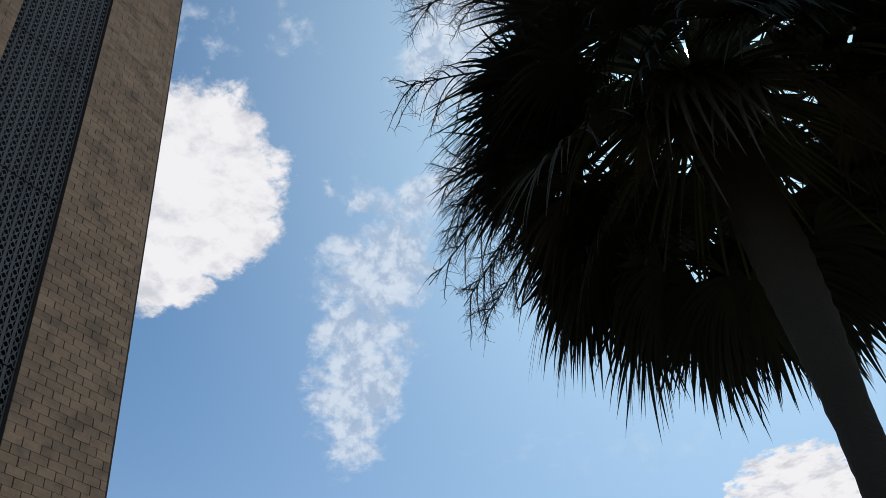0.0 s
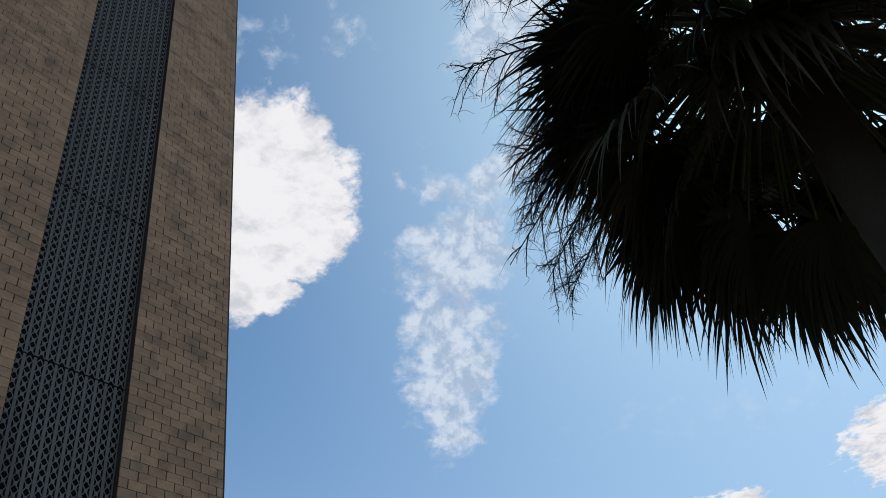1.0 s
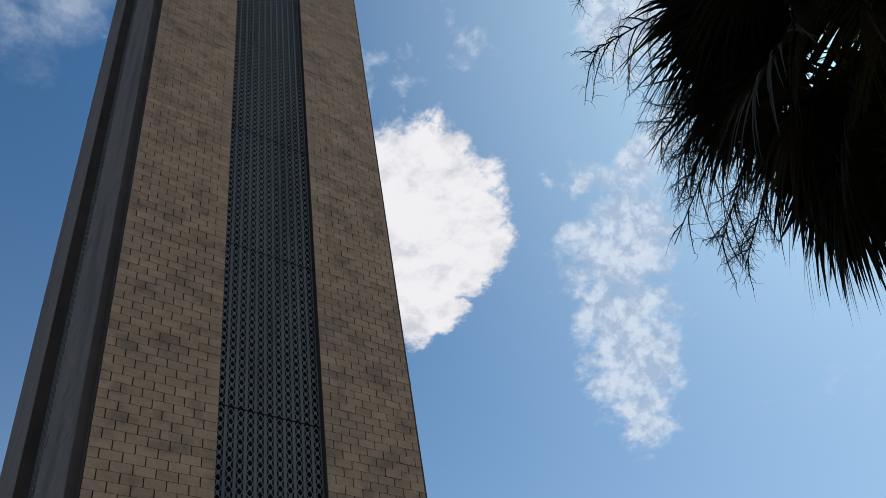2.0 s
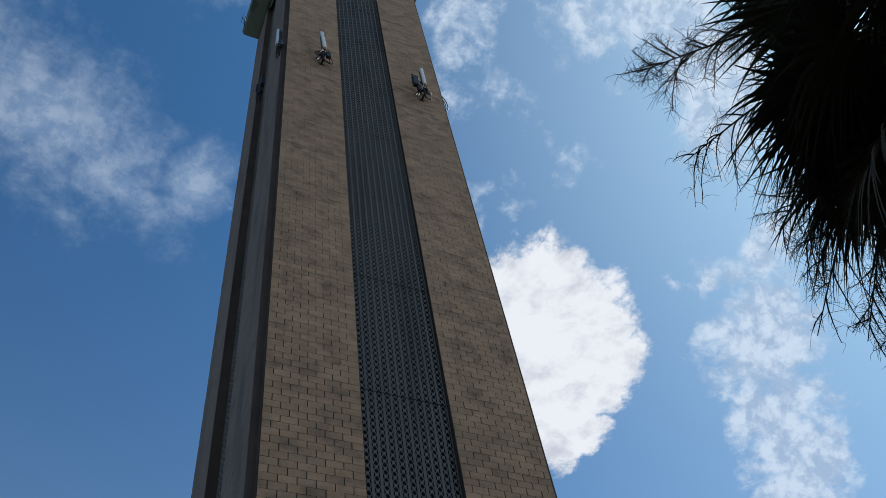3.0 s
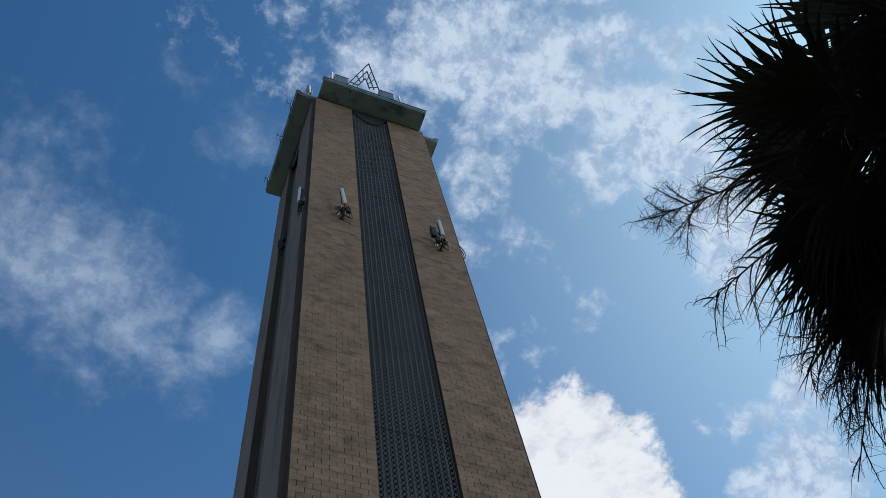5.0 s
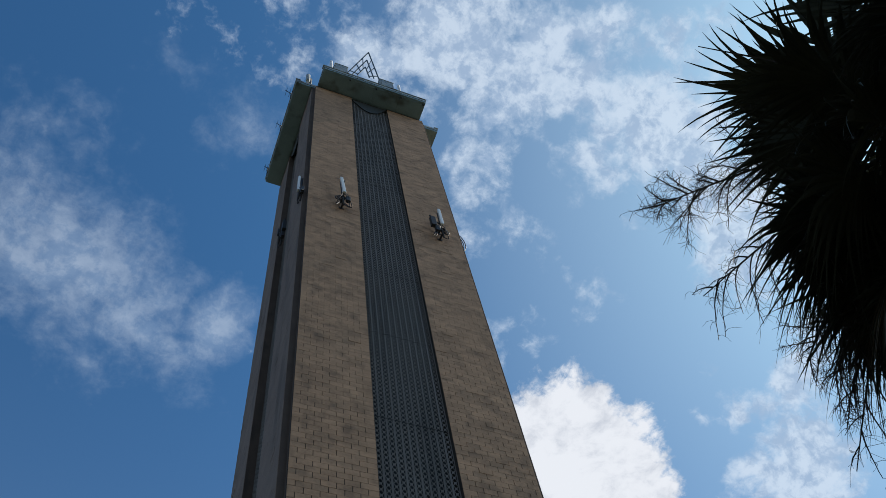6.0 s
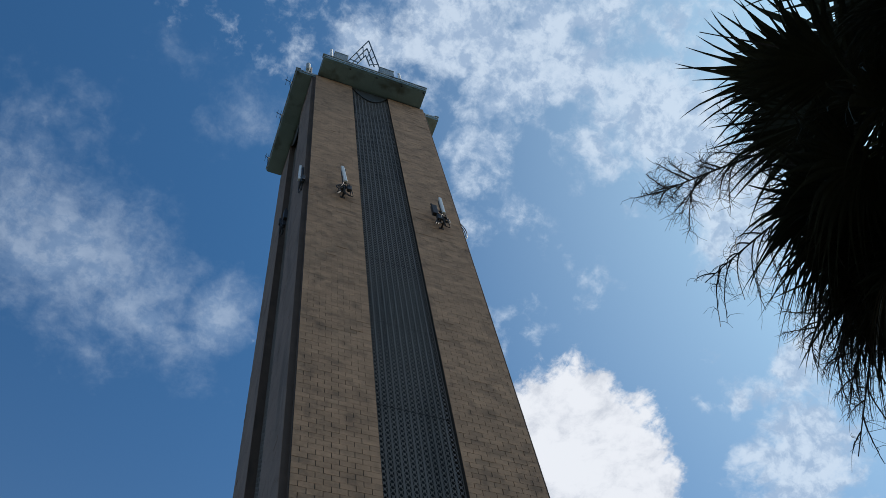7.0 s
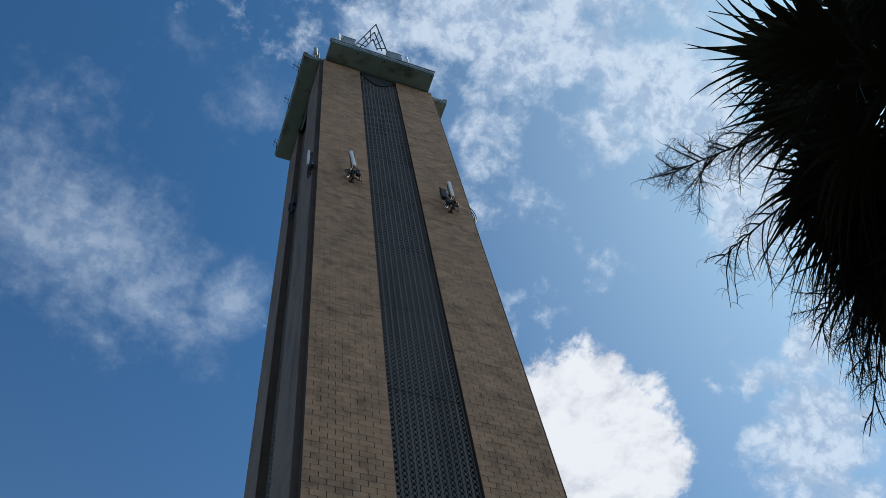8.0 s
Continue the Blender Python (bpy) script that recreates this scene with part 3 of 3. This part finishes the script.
HEART = Vector((PX - 0.04, PY - 0.06, 7.90))
palm = empty("palm_tree", (PX, PY + 0.45, 0), "tall cabbage palm with a dense dark crown of fan leaves", "palm tree")
rp = random.Random(12)

tk = Mesh()
n, steps = 20, 90
for i in range(steps + 1):
    u = i / steps
    z = -0.1 + u * (HEART.z + 0.1)
    swell = min(1.0, max(0.0, (z - 3.9) / 2.0))
    r = 0.142 + 0.07 * math.exp(-z * 1.6) + 0.09 * swell * swell * (3 - 2 * swell) + 0.006 * math.sin(z * 34) + 0.004 * math.sin(z * 71)
    lean = 0.029 * max(0.0, 6.2 - z) ** 1.5
    for j in range(n):
        th = 2 * math.pi * j / n
        rr = r + (rp.random() - 0.5) * 0.016
        tk.v.append((PX - 0.02 + rr * math.cos(th), PY + lean + rr * math.sin(th), z))
for i in range(steps):
    for j in range(n):
        j2 = (j + 1) % n
        tk.f.append((i * n + j, i * n + j2, (i + 1) * n + j2, (i + 1) * n + j))
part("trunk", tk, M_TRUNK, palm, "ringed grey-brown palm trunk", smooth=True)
# old leaf bases under the crown
for i in range(34):
    th, z = i * 2.4, HEART.z - 1.0 + 1.0 * i / 34
    d = Vector((math.cos(th), math.sin(th), 0.9)).normalized()
    p = Vector((PX + 0.19 * math.cos(th), PY + 0.19 * math.sin(th), z))
    part("leaf_base", Mesh().tube([p, p + d * 0.16, p + d * 0.34], [0.06, 0.045, 0.03], 5), M_TRUNK, palm)


def curve_out(start, d, length, sag, n):
    pts = []
    for i in range(n + 1):
        u = i / n
        pts.append(start + d * (length * u) + Vector((0, 0, -sag * u * u)))
    return pts


# gaps in the crown where old leaves have dropped: middle, radius, share of segments missing
BELOW = Vector((0.0, 0.05, 1.6))
GAPS = [(Vector(c), (Vector(c) - BELOW).normalized(), r, q) for c, r, q in (
    ((5.79, -0.10, 8.09), 0.034, 1.0), ((5.82, -0.24, 8.00), 0.026, 1.0), ((5.53, -0.27, 8.28), 0.030, 0.95),
    ((5.54, 0.41, 8.26), 0.10, 0.88), ((5.62, 0.52, 8.14), 0.07, 0.86), ((6.04, 0.89, 7.73), 0.12, 0.97), ((6.08, 0.78, 7.74), 0.10, 0.95),
    ((6.05, 1.12, 7.64), 0.09, 0.93), ((6.05, 1.32, 7.57), 0.075, 0.92), ((5.98, 1.62, 7.45), 0.06, 0.9),
    ((6.38, -0.75, 7.38), 0.06, 0.92), ((6.40, -0.86, 7.36), 0.05, 0.92), ((6.77, -0.38, 6.89), 0.085, 0.93), ((5.84, -0.75, 7.96), 0.065, 0.93),
    ((6.03, -1.40, 7.55), 0.05, 0.92), ((6.92, 0.74, 6.49), 0.075, 0.93), ((5.25, 0.75, 8.30), 0.06, 0.9),
    ((5.13, 0.68, 8.48), 0.045, 0.85), ((5.30, 0.65, 8.38), 0.045, 0.85), ((4.56, -0.22, 8.81), 0.045, 0.85), ((4.54, 0.01, 8.82), 0.045, 0.85), ((5.16, 1.04, 8.37), 0.045, 0.85))]


def in_gap(pts):
    for c, ax, r, q in GAPS:
        for p in pts:
            w = p - c
            if (w - ax * w.dot(ax)).length < r:
                return rp.random() < q
    return False


def frond(d, lp, lb, sag, mat, nseg=46, spread=140, droop=0.5, solid=False):
    """A fan leaf: a long stalk, then folded segments that spread from its end and droop at their tips."""
    start = HEART + d * 0.12
    bare = 1 - 0.075 * math.exp(-((math.atan2(d.y, d.x) - radians(130)) / radians(38)) ** 2)      # thinner towards the tower
    lp, lb = lp * bare, lb * (0.5 + 0.5 * bare)
    pts = curve_out(start, d, lp, sag, 7)
    if any(((p - GAPS[0][0]) - GAPS[0][1] * (p - GAPS[0][0]).dot(GAPS[0][1])).length < 0.04 for p in pts):
        return None
    st = part("frond", Mesh().tube(pts, [0.032 - 0.016 * i / 7 for i in range(8)], 5), M_PETIOLE, palm)
    ax = (pts[-1] - pts[-2]).normalized()
    side = ax.cross(Vector((0, 0, 1)))
    if side.length < 0.1:
        side = Vector((1, 0, 0)).cross(ax)
    side.normalize()
    roll = (rp.random() - 0.5) * 1.2
    side = Matrix.Rotation(roll, 3, ax) @ side
    nrm = side.cross(ax).normalized()
    hub = pts[-1]
    bl = Mesh()
    for s in range(nseg):
        a = radians(-spread + 2 * spread * s / (nseg - 1)) + (rp.random() - 0.5) * 0.03
        ca = math.cos(a)
        ln = lb * (0.62 + 0.38 * max(0.0, math.cos(a * 0.62))) * (0.82 + 0.28 * rp.random())
        # the rib runs on into the blade, so the middle segments start farther out
        root = hub + ax * (0.35 * lb * max(0.0, ca) ** 2 * 0.6)
        dirn = (ax * ca + side * math.sin(a)).normalized()
        dirn = (dirn + nrm * (0.22 * abs(math.sin(a)) + 0.05)).normalized()
        wd = radians(2 * spread / (nseg - 1)) * ln * 0.39
        tang = dirn.cross(nrm).normalized()
        dr = droop * (0.6 + 0.8 * rp.random())
        twist = (rp.random() - 0.5) * 0.5
        curl = (rp.random() - 0.5) * 0.42 + 0.10 * math.sin(a * 3.1 + roll * 5)
        stations = ((0.0, 0.15), (0.22, 0.82), (0.40, 1.0), (0.53, 0.74), (0.64, 0.36), (0.80, 0.22), (0.92, 0.12), (1.0, 0.02))
        if solid:
            stations = ((0.0, 0.15), (0.22, 0.85), (0.45, 1.05), (0.64, 0.95), (0.78, 0.6), (0.90, 0.28), (1.0, 0.02))
        mids = [root + dirn * (ln * u) + Vector((0, 0, -dr * ln * u ** 2.6)) + tang * ((0.05 * twist + curl * max(0.0, u - 0.4)) * u * ln) for u, w in stations]
        if in_gap([a_.lerp(b_, f) for a_, b_ in zip(mids[:-1], mids[1:]) for f in (0.0, 0.5)]):
            continue
        k = len(bl.v)
        for (u, w), c in zip(stations, mids):
            h = tang * (wd * w)
            bl.v += [tuple(c - h + nrm * wd * w * 0.35), tuple(c), tuple(c + h + nrm * wd * w * 0.35)]
        for i in range(len(stations) - 1):
            q = k + 3 * i
            bl.f += [(q, q + 1, q + 4, q + 3), (q + 1, q + 2, q + 5, q + 4)]
    part("blade", bl, mat, st)
    return st


GOLD = math.pi * (3 - math.sqrt(5))
NF = 96
for i in range(NF):
    u = (i + 0.5) / NF
    el = radians(84 - 100 * u ** 0.8 + (rp.random() - 0.5) * 14)
    az = i * GOLD + (rp.random() - 0.5) * 0.25
    d = Vector((math.cos(el) * math.cos(az), math.cos(el) * math.sin(az), math.sin(el)))
    dry = u > 0.93
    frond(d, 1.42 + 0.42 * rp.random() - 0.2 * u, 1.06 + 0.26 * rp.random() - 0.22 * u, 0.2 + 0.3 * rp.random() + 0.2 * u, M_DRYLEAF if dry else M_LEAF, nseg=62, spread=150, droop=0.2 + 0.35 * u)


# old hanging leaves on the sunny side
for i in range(32):
    az = radians(-70 + 160 * (i + 0.5) / 32) + (rp.random() - 0.5) * 0.2
    el = radians(-15 - 26 * rp.random())
    d = Vector((math.cos(el) * math.cos(az), math.cos(el) * math.sin(az), math.sin(el)))
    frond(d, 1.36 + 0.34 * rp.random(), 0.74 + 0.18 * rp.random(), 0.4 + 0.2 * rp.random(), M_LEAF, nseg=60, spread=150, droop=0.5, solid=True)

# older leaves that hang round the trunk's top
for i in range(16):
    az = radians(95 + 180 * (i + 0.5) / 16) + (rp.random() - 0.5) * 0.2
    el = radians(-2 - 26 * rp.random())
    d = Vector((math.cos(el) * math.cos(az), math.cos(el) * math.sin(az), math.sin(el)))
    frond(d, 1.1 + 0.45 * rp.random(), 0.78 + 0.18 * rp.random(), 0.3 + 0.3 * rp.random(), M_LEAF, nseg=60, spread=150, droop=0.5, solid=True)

for i in range(6):
    az = radians(98 + 26 * (i + 0.5) / 6)
    el = radians(6 - 18 * rp.random())
    d = Vector((math.cos(el) * math.cos(az), math.cos(el) * math.sin(az), math.sin(el)))
    frond(d, 1.2 + 0.25 * rp.random(), 0.95 + 0.15 * rp.random(), 0.2, M_LEAF, nseg=58, spread=140, droop=0.35)
for i in range(9):
    az = radians(68 + 44 * (i + 0.5) / 9)
    el = radians(-10 - 24 * rp.random())
    d = Vector((math.cos(el) * math.cos(az), math.cos(el) * math.sin(az), math.sin(el)))
    frond(d, 1.25 + 0.3 * rp.random(), 0.72 + 0.2 * rp.random(), 0.25 + 0.2 * rp.random(), M_LEAF, nseg=56, spread=150, droop=0.45, solid=True)

# withered leaves curling down inside the crown
for i in range(16):
    az = radians(100 + 200 * (i + 0.5) / 16) + (rp.random() - 0.5) * 0.3
    el = radians(-8 - 34 * rp.random())
    d = Vector((math.cos(el) * math.cos(az), math.cos(el) * math.sin(az), math.sin(el)))
    frond(d, 0.55 + 0.6 * rp.random(), 0.55 + 0.2 * rp.random(), 0.3, M_DRYLEAF, nseg=18, spread=120, droop=1.1)


def flower_stalk(tip, bow, branches, size, fuzz, hang=0.9):
    """A dry arching flower stalk with drooping side sprays."""
    tip = Vector(tip)
    start = HEART + (tip - HEART).normalized() * 0.2
    n = 14
    main = [start.lerp(tip, i / n) + Vector((0, 0, bow * math.sin(math.pi * (i / n) ** 0.8))) for i in range(n + 1)]
    ob = part("flower_stalk", Mesh().tube(main, [0.026 - 0.0215 * i / n for i in range(n + 1)], 5), M_TWIG, palm, "dry branching brown flower stalk")
    sp = Mesh()
    along = (tip - start).normalized()
    for b in range(branches):
        u = 0.42 + 0.56 * b / branches
        p = main[int(u * n)].lerp(main[min(int(u * n) + 1, n)], u * n - int(u * n))
        th = rp.random() * 2 * math.pi
        side = along.orthogonal().normalized()
        side = Matrix.Rotation(th, 3, along) @ side
        d = (along * 0.75 + side * 0.65 + Vector((0, 0, 0.1))).normalized()
        ln = size * (1.2 - 0.6 * (u - 0.42) / 0.56) * (0.7 + 0.6 * rp.random())
        bend = side * (rp.random() - 0.5) * 1.1 * ln
        fall = hang - 1.1 * rp.random()
        pts = []
        for i in range(9):
            w = i / 8
            wob = Vector((rp.random() - 0.5, rp.random() - 0.5, rp.random() - 0.5)) * 0.035 * ln
            pts.append(p + d * ln * w + bend * w * w + Vector((0, 0, -fall * ln * w * w)) + wob * w)
        sp.tube(pts, [0.0085 - 0.0055 * i / 8 for i in range(9)], 4)
        for c in range(fuzz):
            w = 0.12 + 0.88 * rp.random()
            i = min(int(w * 8), 7)
            q = pts[i].lerp(pts[i + 1], w * 8 - i)
            e = ((pts[i + 1] - pts[i]).normalized() * 0.4 + Vector((rp.random() - 0.5, rp.random() - 0.5, rp.random() - 0.5)) * 1.5).normalized()
            l2 = ln * (0.22 + 0.4 * rp.random())
            kink = Vector((rp.random() - 0.5, rp.random() - 0.5, rp.random() - 0.5)) * 0.5 * l2
            tw = [q + e * l2 * v + kink * math.sin(math.pi * v) + Vector((0, 0, -0.4 * l2 * v * v)) for v in (0, 0.35, 0.7, 1.0)]
            sp.tube(tw, [0.0024, 0.0021, 0.0017, 0.0012], 3)
    part("spray", sp, M_TWIG, ob, kind="stuff")
    return ob


flower_stalk((3.72, 1.90, 8.62), 0.34, 30, 0.44, 34)
flower_stalk((3.62, 0.42, 9.04), 0.20, 3, 0.14, 2)
flower_stalk((4.38, 2.42, 8.18), 0.36, 22, 0.58, 10, 1.9)
flower_stalk((5.42, 2.92, 6.62), 0.60, 16, 0.46, 10)
flower_stalk((5.32, 2.58, 6.95), 0.45, 34, 0.38, 24)
flower_stalk((5.72, 2.74, 6.45), 0.55, 34, 0.38, 24)
flower_stalk((5.02, 2.40, 7.32), 0.40, 32, 0.38, 24)
flower_stalk((5.20, 2.48, 7.10), 0.40, 32, 0.38, 24)
flower_stalk((6.08, 2.74, 6.42), 0.50, 34, 0.38, 24)
flower_stalk((8.0, -1.9, 8.0), 0.4, 14, 0.45, 7)
flower_stalk((7.4, 2.3, 7.6), 0.4, 14, 0.45, 7)
flower_stalk((4.6, -2.4, 7.4), 0.4, 14, 0.45, 7)
